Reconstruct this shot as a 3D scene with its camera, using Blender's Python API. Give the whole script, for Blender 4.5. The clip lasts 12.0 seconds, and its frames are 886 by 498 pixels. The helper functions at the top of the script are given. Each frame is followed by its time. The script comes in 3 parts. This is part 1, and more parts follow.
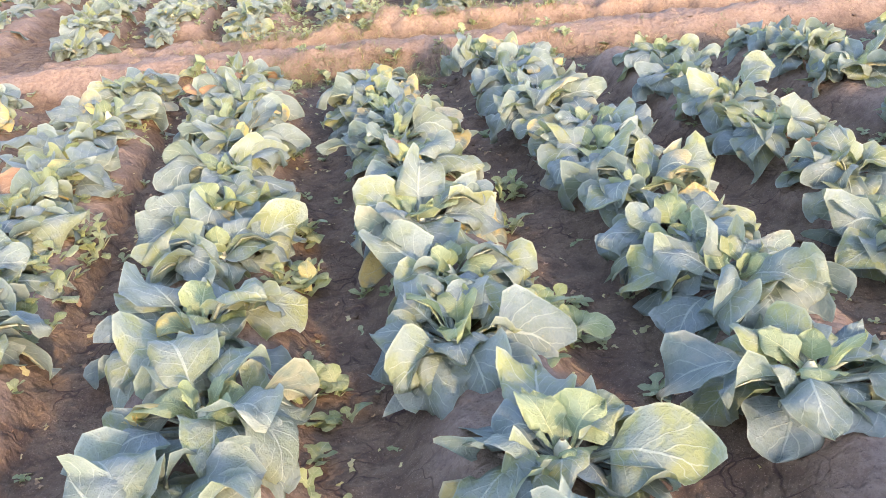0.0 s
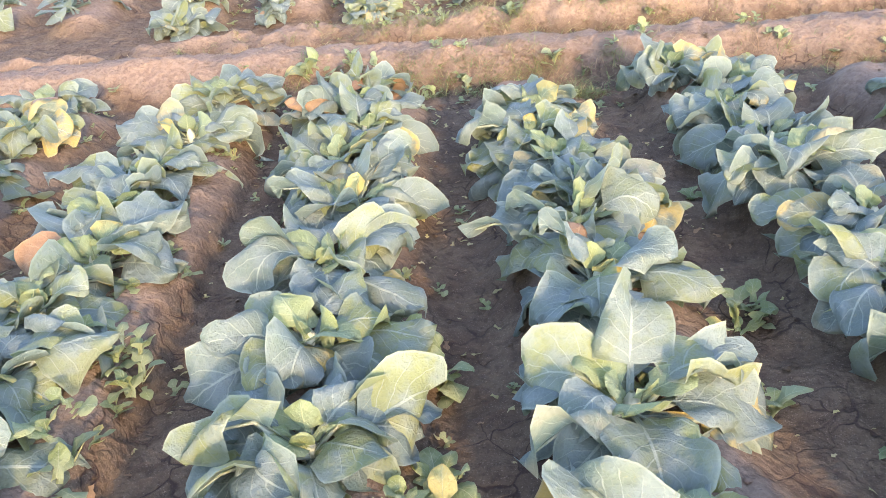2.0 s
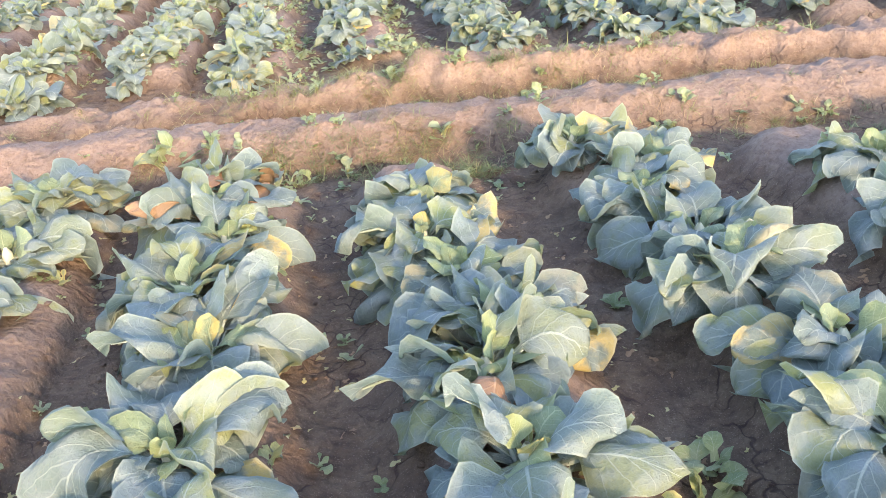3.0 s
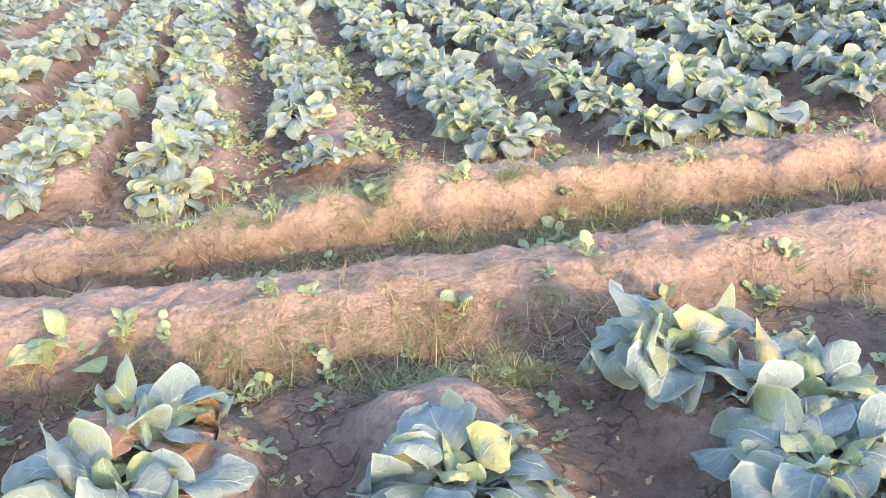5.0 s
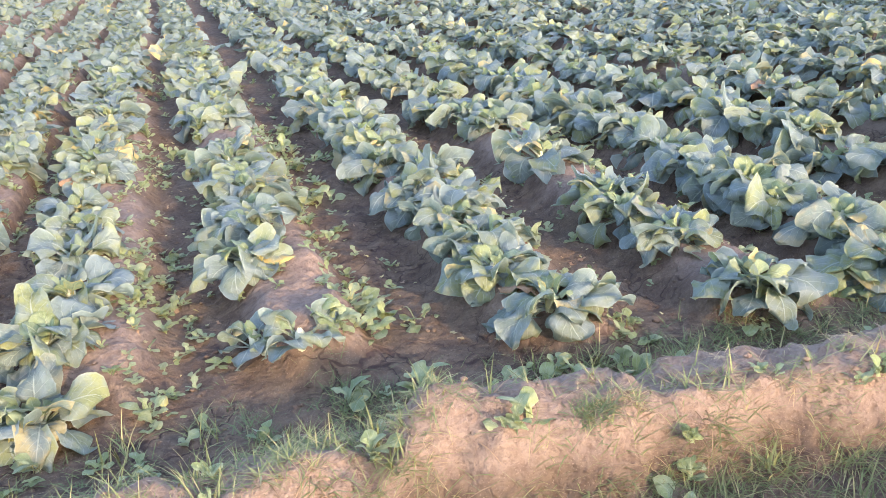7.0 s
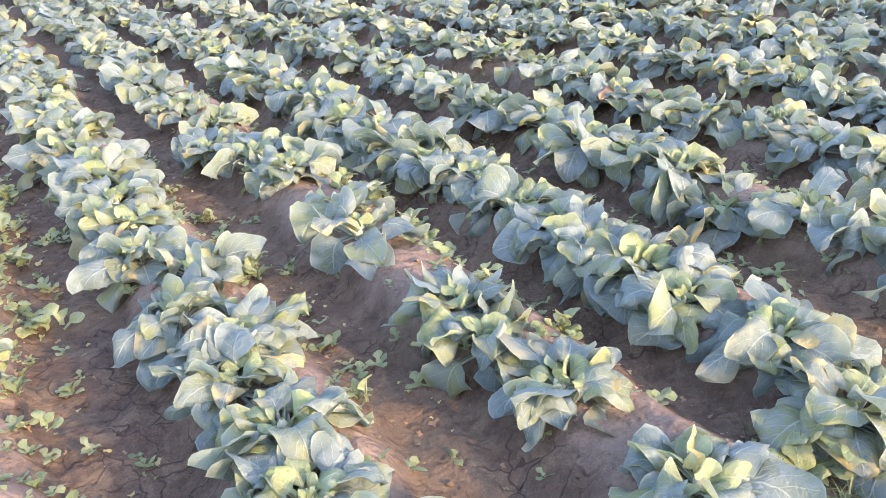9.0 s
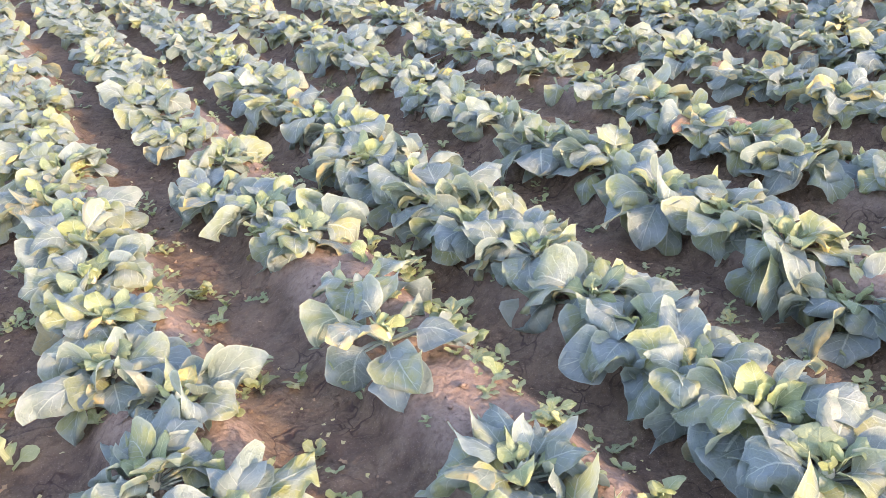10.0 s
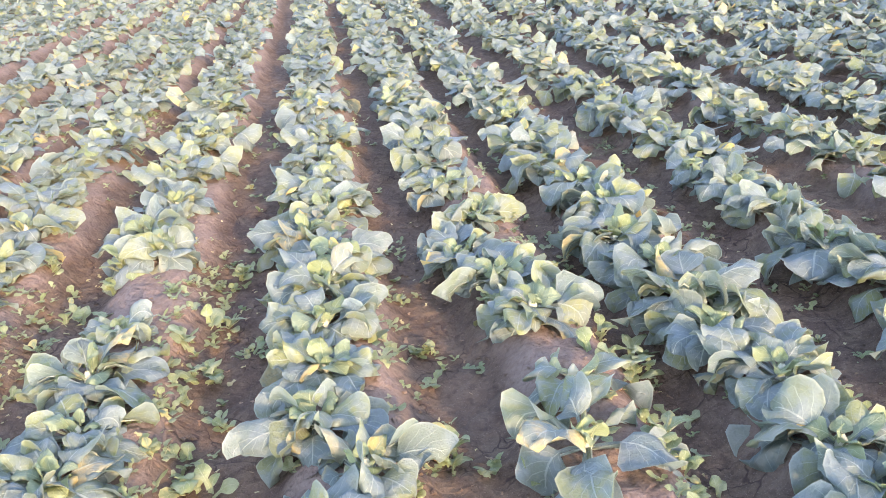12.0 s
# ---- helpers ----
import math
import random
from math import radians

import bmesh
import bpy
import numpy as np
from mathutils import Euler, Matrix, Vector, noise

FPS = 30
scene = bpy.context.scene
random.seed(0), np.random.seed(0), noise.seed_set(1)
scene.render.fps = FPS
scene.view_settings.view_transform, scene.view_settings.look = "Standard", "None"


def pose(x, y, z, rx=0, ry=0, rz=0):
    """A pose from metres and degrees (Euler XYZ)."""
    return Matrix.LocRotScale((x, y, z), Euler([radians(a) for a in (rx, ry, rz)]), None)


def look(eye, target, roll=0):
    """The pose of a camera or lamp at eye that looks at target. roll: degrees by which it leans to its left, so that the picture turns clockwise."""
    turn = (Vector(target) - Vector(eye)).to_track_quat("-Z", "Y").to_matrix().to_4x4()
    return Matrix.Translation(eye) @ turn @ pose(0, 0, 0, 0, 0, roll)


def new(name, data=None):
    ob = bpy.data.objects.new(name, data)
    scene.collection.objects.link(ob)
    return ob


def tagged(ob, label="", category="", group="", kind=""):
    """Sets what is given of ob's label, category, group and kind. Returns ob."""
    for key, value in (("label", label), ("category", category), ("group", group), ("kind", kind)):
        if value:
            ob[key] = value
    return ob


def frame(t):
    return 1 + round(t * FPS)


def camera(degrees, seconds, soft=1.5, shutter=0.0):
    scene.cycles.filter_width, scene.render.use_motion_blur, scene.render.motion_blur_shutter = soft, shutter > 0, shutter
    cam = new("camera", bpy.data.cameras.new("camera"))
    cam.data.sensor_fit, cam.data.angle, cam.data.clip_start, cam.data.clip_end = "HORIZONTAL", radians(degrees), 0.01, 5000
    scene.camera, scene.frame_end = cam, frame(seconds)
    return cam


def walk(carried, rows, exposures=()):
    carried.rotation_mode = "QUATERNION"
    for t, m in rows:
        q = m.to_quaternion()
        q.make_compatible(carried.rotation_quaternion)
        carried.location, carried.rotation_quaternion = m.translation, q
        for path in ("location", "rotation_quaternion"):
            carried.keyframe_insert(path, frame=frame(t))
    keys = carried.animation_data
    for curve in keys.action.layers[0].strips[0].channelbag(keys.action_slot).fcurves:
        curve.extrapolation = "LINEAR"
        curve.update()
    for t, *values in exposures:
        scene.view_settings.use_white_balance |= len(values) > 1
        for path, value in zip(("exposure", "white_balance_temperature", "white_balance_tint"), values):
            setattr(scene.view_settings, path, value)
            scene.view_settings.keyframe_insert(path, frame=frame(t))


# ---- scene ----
cam = camera(54.3, 12.0, soft=0.7)
PATH = [
    (0, (0.063, 0.0, 1.413), (0.047, 1.817, 0.579), -5.2),
    (0.5, (0.004, 0.333, 1.383), (-0.192, 2.136, 0.54), -7.4),
    (1, (-0.055, 0.698, 1.397), (-0.373, 2.48, 0.546), -7.1),
    (1.5, (-0.112, 1.08, 1.352), (-0.423, 2.838, 0.45), -5.8),
    (2, (-0.181, 1.361, 1.398), (-0.456, 3.125, 0.495), -5.3),
    (2.5, (-0.235, 1.565, 1.434), (-0.468, 3.358, 0.579), -5.6),
    (3, (-0.192, 2.011, 1.4), (-0.223, 3.826, 0.56), -5.5),
    (3.2, (-0.157, 2.125, 1.433), (-0.048, 3.937, 0.595), -5.3),
    (4.8, (-0.34, 3.259, 1.476), (-0.11, 5.082, 0.687), -4.4),
    (5, (-0.423, 3.441, 1.489), (-0.307, 5.28, 0.711), -4.2),
    (5.5, (-0.457, 3.84, 1.532), (-0.397, 5.689, 0.772), -3.2),
    (6, (-0.501, 4.408, 1.541), (-0.44, 6.26, 0.789), -3.8),
    (6.5, (-0.547, 4.751, 1.571), (-0.423, 6.622, 0.874), -3.6),
    (7, (-0.593, 5.213, 1.55), (-0.303, 7.059, 0.838), -3.4),
    (7.5, (-0.44, 5.531, 1.529), (0.201, 7.283, 0.81), -2.2),
    (7.7, (-0.418, 5.765, 1.508), (0.295, 7.49, 0.789), -2.0),
    (9.3, (-0.058, 6.945, 1.713), (0.605, 8.626, 0.855), -3.7),
    (9.5, (0.004, 7.179, 1.702), (0.681, 8.849, 0.832), -3.3),
    (10, (0.158, 7.57, 1.775), (0.747, 9.271, 0.902), -4.4),
    (10.5, (0.414, 7.652, 1.824), (0.679, 9.466, 1.026), -5.7),
    (11, (0.435, 7.741, 1.844), (0.446, 9.59, 1.082), -5.6),
    (11.5, (0.374, 7.761, 1.845), (0.324, 9.614, 1.094), -4.4),
    (12, (0.409, 7.741, 1.846), (0.383, 9.597, 1.101), -4.0),
]
EXPOSURE = [(0.0, 2.93, 6550.0, 35.0), (2.5, 2.9, 6433.0, 30.2), (5.0, 3.09, 6376.0, 32.4), (5.5, 3.04, 6320.0, 31.0), (6.0, 3.1, 6377.0, 31.3), (6.5, 2.66, 6233.0, 27.7), (7.0, 2.81, 6290.0, 32.0), (7.5, 3.07, 6300.0, 33.4), (9.5, 3.14, 6740.0, 38.0), (10.5, 3.17, 6988.0, 39.4), (11.5, 3.06, 6486.0, 35.8), (12.0, 3.06, 6510.0, 37.0)]
walk(cam, [(t, look(eye, target, roll)) for t, eye, target, roll in PATH], EXPOSURE)

# ---- light: a low evening sun from behind and to one side, and a clear sky ----
SUN_ELEVATION = 15.5
SUN_HEADING = (-0.40, 0.916)  # the way the light travels over the ground
SUN_STRENGTH, SKY_STRENGTH = 1.02, 0.15

sun_data = bpy.data.lights.new("sun", "SUN")
sun_data.energy, sun_data.angle, sun_data.color = SUN_STRENGTH, radians(2.5), (1.0, 0.72, 0.35)
sun = new("sun", sun_data)
fall = Vector((SUN_HEADING[0], SUN_HEADING[1], -math.tan(radians(SUN_ELEVATION))))
sun.matrix_world = Matrix.Translation((6, -13, 9)) @ fall.to_track_quat("-Z", "Y").to_matrix().to_4x4()

world = bpy.data.worlds.new("evening_sky")
scene.world = world
world.use_nodes = True
wn = world.node_tree
sky = wn.nodes.new("ShaderNodeTexSky")
sky.sky_type, sky.sun_disc = "NISHITA", False
sky.sun_elevation = radians(SUN_ELEVATION)
sky.sun_rotation = math.atan2(-SUN_HEADING[0], -SUN_HEADING[1])
wn.links.new(sky.outputs[0], wn.nodes["Background"].inputs[0])
wn.nodes["Background"].inputs[1].default_value = SKY_STRENGTH


# ---- materials ----
class Nodes:
    """A small wrapper that makes node materials short to write."""

    def __init__(self, name):
        self.mat = bpy.data.materials.new(name)
        self.mat.use_nodes = True
        self.tree = self.mat.node_tree
        self.shader = self.tree.nodes["Principled BSDF"]
        self.out = self.tree.nodes["Material Output"]

    def put(self, socket, value):
        if isinstance(value, bpy.types.NodeSocket):
            self.tree.links.new(value, socket)
        elif isinstance(value, tuple) and len(value) == 3 and socket.type == "RGBA":
            socket.default_value = (*value, 1)
        else:
            socket.default_value = value

    def node(self, kind, **settings):
        n = self.tree.nodes.new(kind)
        for key, value in settings.items():
            setattr(n, key, value)
        return n

    def math(self, op, a, b=0.0, c=0.0, clamp=False):
        n = self.node("ShaderNodeMath", operation=op, use_clamp=clamp)
        for s, v in zip(n.inputs, (a, b, c)):
            self.put(s, v)
        return n.outputs[0]

    def mix(self, f, a, b, blend="MIX"):
        n = self.node("ShaderNodeMix", data_type="RGBA", blend_type=blend)
        self.put(n.inputs[0], f), self.put(n.inputs[6], a), self.put(n.inputs[7], b)
        return n.outputs[2]

    def noise(self, scale, detail=4.0, rough=0.55, vector=None, distortion=0.0):
        n = self.node("ShaderNodeTexNoise")
        self.put(n.inputs["Scale"], scale), self.put(n.inputs["Detail"], detail)
        self.put(n.inputs["Roughness"], rough), self.put(n.inputs["Distortion"], distortion)
        if vector is not None:
            self.put(n.inputs["Vector"], vector)
        return n.outputs[0]

    def ramp(self, value, low, high):
        n = self.node("ShaderNodeMapRange", interpolation_type="SMOOTHSTEP")
        self.put(n.inputs[0], value), self.put(n.inputs[1], low), self.put(n.inputs[2], high)
        return n.outputs[0]

    def place(self):
        return self.node("ShaderNodeNewGeometry").outputs["Position"]

    def bump(self, height, strength, distance, after=None):
        n = self.node("ShaderNodeBump")
        self.put(n.inputs["Strength"], strength), self.put(n.inputs["Distance"], distance), self.put(n.inputs["Height"], height)
        if after is not None:
            self.put(n.inputs["Normal"], after)
        return n.outputs[0]


def soil_material(name="dry_loam"):
    m = Nodes(name)
    p = m.place()
    broad, mid, fine, grit = m.noise(0.9, 3, vector=p), m.noise(7, 6, 0.62, vector=p), m.noise(42, 6, 0.68, vector=p), m.noise(230, 3, vector=p)
    colour = m.mix(m.ramp(broad, 0.35, 0.65), (0.090, 0.065, 0.044), (0.118, 0.090, 0.058))
    colour = m.mix(m.ramp(mid, 0.40, 0.62), colour, (0.144, 0.110, 0.070))
    colour = m.mix(m.math("MULTIPLY", m.ramp(m.noise(19, 5, 0.6, vector=p), 0.50, 0.62), 0.55), colour, (0.063, 0.044, 0.031))
    colour = m.mix(m.math("MULTIPLY", m.ramp(fine, 0.52, 0.64), 0.34), colour, (0.055, 0.039, 0.029))
    colour = m.mix(m.math("MULTIPLY", m.ramp(grit, 0.60, 0.66), 0.25), colour, (0.440, 0.360, 0.270))
    # ridges and banks paler: drier earth, plus sun there and furrow shade painted in
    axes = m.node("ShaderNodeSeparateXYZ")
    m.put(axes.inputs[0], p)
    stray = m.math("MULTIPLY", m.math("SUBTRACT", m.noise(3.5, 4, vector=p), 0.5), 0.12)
    sunlit_crust = m.ramp(m.math("ADD", axes.outputs[2], stray), 0.03, 0.15)
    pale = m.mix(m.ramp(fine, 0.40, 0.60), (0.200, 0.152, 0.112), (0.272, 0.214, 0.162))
    colour = m.mix(m.math("MULTIPLY", sunlit_crust, 0.62), colour, pale)
    colour = m.mix(m.math("MULTIPLY", m.ramp(m.noise(60, 3, 0.7, vector=p), 0.58, 0.66), 0.45), colour, (0.092, 0.064, 0.049))
    # shrinkage cracks of drying mud
    warp = m.node("ShaderNodeVectorMath", operation="MULTIPLY_ADD")
    jitter = m.node("ShaderNodeTexNoise")
    m.put(jitter.inputs["Vector"], p), m.put(jitter.inputs["Scale"], 9.0)
    m.put(warp.inputs[0], jitter.outputs["Color"]), m.put(warp.inputs[1], (0.16, 0.16, 0.0)), m.put(warp.inputs[2], p)
    flat = m.node("ShaderNodeVectorMath", operation="MULTIPLY")
    m.put(flat.inputs[0], warp.outputs[0]), m.put(flat.inputs[1], (1, 1, 0))
    v = m.node("ShaderNodeTexVoronoi", feature="DISTANCE_TO_EDGE")
    m.put(v.inputs["Vector"], flat.outputs[0]), m.put(v.inputs["Scale"], 7.5)
    crack = m.math("MULTIPLY", m.math("SUBTRACT", 1.0, m.ramp(v.outputs["Distance"], 0.006, 0.030)), m.ramp(m.noise(2.3, 3, vector=p), 0.44, 0.56))
    crack = m.math("MULTIPLY", crack, m.math("SUBTRACT", 1.0, sunlit_crust))
    colour = m.mix(m.math("MULTIPLY", crack, 0.75), colour, (0.045, 0.030, 0.025))
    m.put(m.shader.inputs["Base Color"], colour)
    m.put(m.shader.inputs["Roughness"], 0.95), m.put(m.shader.inputs["Specular IOR Level"], 0.12)
    b = m.bump(mid, 0.8, 0.055)
    crumbs = m.node("ShaderNodeTexVoronoi", feature="SMOOTH_F1")
    m.put(crumbs.inputs["Vector"], warp.outputs[0]), m.put(crumbs.inputs["Scale"], 30.0)
    b = m.bump(m.math("MULTIPLY", crumbs.outputs["Distance"], -1.0), 0.7, 0.014, b)
    b = m.bump(fine, 0.9, 0.011, b)
    b = m.bump(grit, 0.5, 0.002, b)
    b = m.bump(m.math("SUBTRACT", 1.0, crack), 0.6, 0.008, b)
    m.put(m.shader.inputs["Normal"], b)
    return m.mat


def leaf_material(name, young, body, old, vein, bloom, veins=7.0, through_light=0.36):
    """A brassica leaf: waxy bloom, pale midrib and side veins, some leaves younger or older than the rest."""
    m = Nodes(name)
    uv = m.node("ShaderNodeUVMap").outputs[0]
    axes = m.node("ShaderNodeSeparateXYZ")
    m.put(axes.inputs[0], uv)
    s, v = axes.outputs[0], axes.outputs[1]
    side = m.math("ABSOLUTE", m.math("SUBTRACT", v, 0.5))
    side = m.math("MULTIPLY", side, 2.0)
    own = m.math("FRACT", m.math("ADD", m.node("ShaderNodeObjectInfo").outputs["Random"], m.node("ShaderNodeNewGeometry").outputs["Random Per Island"]))
    p = m.place()
    blotch, fine = m.noise(14, 4, vector=p), m.noise(90, 4, vector=p)
    colour = m.mix(m.ramp(own, 0.0, 0.72), young, body)
    colour = m.mix(m.math("MULTIPLY", m.ramp(blotch, 0.38, 0.62), 0.65), colour, bloom)
    aged = m.math("MULTIPLY", m.ramp(own, 0.90, 1.0), m.ramp(m.math("ADD", blotch, m.math("MULTIPLY", side, 0.25)), 0.50, 0.74))
    colour = m.mix(aged, colour, old)
    # side veins run outwards and forwards from the midrib
    jig = m.math("MULTIPLY", m.math("SUBTRACT", m.noise(3.0, 2, vector=uv), 0.5), 0.16)
    lane = m.math("MULTIPLY", m.math("ADD", m.math("SUBTRACT", s, m.math("MULTIPLY", side, 0.30)), jig), veins)
    lane = m.math("ADD", lane, m.math("MULTIPLY", m.math("GREATER_THAN", v, 0.5), 0.45))
    lane = m.math("ABSOLUTE", m.math("SUBTRACT", m.math("FRACT", lane), 0.5))
    thin = m.math("SUBTRACT", 0.060, m.math("MULTIPLY", side, 0.045))
    line = m.math("SUBTRACT", 1.0, m.ramp(lane, m.math("MULTIPLY", thin, 0.4), m.math("ADD", thin, 0.02)))
    line = m.math("MULTIPLY", line, m.ramp(side, 1.0, 0.55))
    rib_width = m.math("SUBTRACT", 0.060, m.math("MULTIPLY", s, 0.045))
    rib = m.math("SUBTRACT", 1.0, m.ramp(side, m.math("MULTIPLY", rib_width, 0.6), m.math("ADD", rib_width, 0.015)))
    net = m.node("ShaderNodeTexVoronoi", feature="DISTANCE_TO_EDGE")
    m.put(net.inputs["Vector"], uv), m.put(net.inputs["Scale"], 17.0)
    mesh = m.math("SUBTRACT", 1.0, m.ramp(net.outputs["Distance"], 0.0, 0.10))
    colour = m.mix(m.math("MULTIPLY", mesh, 0.09), colour, vein)
    colour = m.mix(m.math("MULTIPLY", line, 0.42), colour, vein)
    colour = m.mix(m.math("MULTIPLY", rib, 0.66), colour, vein)
    colour = m.mix(m.math("MULTIPLY", m.ramp(fine, 0.60, 0.74), 0.16), colour, old)
    colour = m.mix(m.math("MULTIPLY", m.ramp(side, 0.92, 0.99), 0.35), colour, vein)
    m.put(m.shader.inputs["Base Color"], colour)
    m.put(m.shader.inputs["Roughness"], 0.62), m.put(m.shader.inputs["Specular IOR Level"], 0.28)
    m.put(m.shader.inputs["Coat Weight"], 0.0), m.put(m.shader.inputs["Coat Roughness"], 0.42)
    pucker = m.math("SUBTRACT", m.math("MULTIPLY", m.math("ADD", m.math("MULTIPLY", line, 0.7), rib), -1.0), m.math("MULTIPLY", mesh, 0.25))
    b = m.bump(pucker, 0.45, 0.005)
    b = m.bump(blotch, 0.65, 0.026, b)
    b = m.bump(m.noise(38, 3, 0.6, vector=p, distortion=0.6), 0.55, 0.009, b)
    b = m.bump(fine, 0.35, 0.003, b)
    m.put(m.shader.inputs["Normal"], b)
    glow = m.node("ShaderNodeBsdfTranslucent")
    m.put(glow.inputs[0], m.mix(0.28, colour, (0.40, 0.44, 0.17))), m.put(glow.inputs["Normal"], b)
    both = m.node("ShaderNodeMixShader")
    m.put(both.inputs[0], through_light)
    m.tree.links.new(m.shader.outputs[0], both.inputs[1])
    m.tree.links.new(glow.outputs[0], both.inputs[2])
    m.tree.links.new(both.outputs[0], m.out.inputs[0])
    return m.mat


def grass_material(name, green, straw, dry_share):
    m = Nodes(name)
    own = m.node("ShaderNodeNewGeometry").outputs["Random Per Island"]
    colour = m.mix(m.ramp(own, 1 - dry_share - 0.15, 1 - dry_share + 0.15), green, straw)
    colour = m.mix(m.math("MULTIPLY", m.noise(30, 3, vector=m.place()), 0.35), colour, (0.20, 0.19, 0.07))
    m.put(m.shader.inputs["Base Color"], colour), m.put(m.shader.inputs["Roughness"], 0.7)
    m.put(m.shader.inputs["Specular IOR Level"], 0.25)
    return m.mat


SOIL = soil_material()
LEAF = leaf_material("waxy_leaf", (0.208, 0.246, 0.098), (0.132, 0.185, 0.160), (0.42, 0.35, 0.12), (0.37, 0.44, 0.35), (0.180, 0.241, 0.240))
HEART = leaf_material("young_leaf", (0.240, 0.295, 0.110), (0.180, 0.245, 0.125), (0.42, 0.37, 0.12), (0.40, 0.46, 0.26), (0.225, 0.300, 0.195))
STALK = leaf_material("pale_stalk", (0.40, 0.44, 0.26), (0.36, 0.42, 0.28), (0.45, 0.38, 0.18), (0.48, 0.50, 0.34), (0.36, 0.40, 0.30), through_light=0.05)
WEED = leaf_material("weed_leaf", (0.250, 0.312, 0.112), (0.170, 0.240, 0.108), (0.46, 0.43, 0.16), (0.40, 0.45, 0.28), (0.300, 0.360, 0.215), veins=5.0)
WITHERED = leaf_material("withered_leaf", (0.28, 0.20, 0.11), (0.20, 0.125, 0.070), (0.16, 0.09, 0.050), (0.34, 0.26, 0.16), (0.26, 0.17, 0.095), through_light=0.15)
GRASS = grass_material("grass", (0.085, 0.130, 0.052), (0.28, 0.26, 0.13), 0.08)
COARSE = grass_material("coarse_grass", (0.130, 0.165, 0.062), (0.30, 0.28, 0.12), 0.20)
STRAW = grass_material("dry_grass", (0.24, 0.22, 0.10), (0.38, 0.30, 0.17), 0.60)


# ---- mesh helpers ----
def raw_mesh(name, verts, quads, uvs, material, second=None, young=None):
    """A smooth mesh out of arrays of places, four-cornered faces and one uv per vertex."""
    verts, quads = np.asarray(verts, np.float32), np.asarray(quads, np.int32)
    me = bpy.data.meshes.new(name)
    me.vertices.add(len(verts))
    me.vertices.foreach_set("co", verts.ravel())
    me.loops.add(quads.size)
    me.loops.foreach_set("vertex_index", quads.ravel())
    me.polygons.add(len(quads))
    me.polygons.foreach_set("loop_start", np.arange(0, quads.size, 4, dtype=np.int32))
    me.update(calc_edges=True)
    me.shade_smooth()
    if uvs is not None:
        layer = me.uv_layers.new(name="UVMap")
        layer.data.foreach_set("uv", np.asarray(uvs, np.float32)[quads.ravel()].ravel())
    me.materials.append(material)
    if second is not None:
        me.materials.append(second)
        me.polygons.foreach_set("material_index", np.asarray(young, np.int32))
    return me


def grid_quads(rows, cols, start=0, wrap=False):
    i, j = np.meshgrid(np.arange(rows - 1), np.arange(cols if wrap else cols - 1), indexing="ij")
    a, b = i * cols + j, i * cols + (j + 1) % cols
    return np.stack([a, b, b + cols, a + cols], -1).reshape(-1, 4) + start


def smooth(a, b, x):
    t = np.clip((np.asarray(x, float) - a) / (b - a), 0, 1)
    return t * t * (3 - 2 * t)


def value_noise(x, y, seed=0):
    """Smooth lattice noise between -1 and 1."""
    xi, yi = np.floor(x).astype(np.int64), np.floor(y).astype(np.int64)
    fx, fy = x - xi, y - yi
    fx, fy = fx * fx * (3 - 2 * fx), fy * fy * (3 - 2 * fy)

    def corner(i, j):
        n = (i * 374761393 + j * 668265263 + seed * 1442695041) & 0xFFFFFFFF
        n = ((n ^ (n >> 13)) * 1274126177) & 0xFFFFFFFF
        return ((n ^ (n >> 16)) & 0xFFFF) / 32767.5 - 1

    top = corner(xi, yi) * (1 - fx) + corner(xi + 1, yi) * fx
    low = corner(xi, yi + 1) * (1 - fx) + corner(xi + 1, yi + 1) * fx
    return top * (1 - fy) + low * fy


def fractal(x, y, octaves=4, seed=0):
    total, amount = 0.0, 1.0
    for o in range(octaves):
        total = total + amount * value_noise(x * 2**o, y * 2**o, seed + o)
        amount *= 0.5
    return total


# ---- the plan: parallel crop rows, crossed by two earth banks with a ditch between ----
ROW_START, ROW_STEP, ROW_LEAN = 0.41, 0.875, -0.135


# how far single rows were drawn off the even spacing, before and behind the banks
ROW_DRIFT = {
    -3: (0.12, 0.15), -2: (0.14, 0.15), -1: (0.05, 0.02), 0: (-0.03, -0.03), 1: (-0.07, 0.01), 2: (-0.15, 0.0),
    3: (-0.15, -0.15), 4: (-0.12, -0.09), 5: (-0.10, -0.08), 6: (-0.06, -0.04),
}
DRIFT = np.array([ROW_DRIFT.get(k, (0.0, 0.0)) for k in range(-100, 101)])


def row_x(k, y):
    return ROW_START + ROW_STEP * k + ROW_LEAN * y + DRIFT[int(k) + 100][1 if y > 7 else 0]


def bank_1(x):
    return 6.385 + 0.06 * x


def bank_2(x):
    return 7.40 + np.where(np.asarray(x) < 0, 0.15 * np.asarray(x), -0.01 * np.asarray(x)).clip(-0.6, 0.2)


def bank_profile(d, front, crest, rear, height):
    """Height of a bank at the distance d behind its middle."""
    return height * smooth(-crest - front, -crest, d) * (1 - smooth(crest, crest + rear, d))


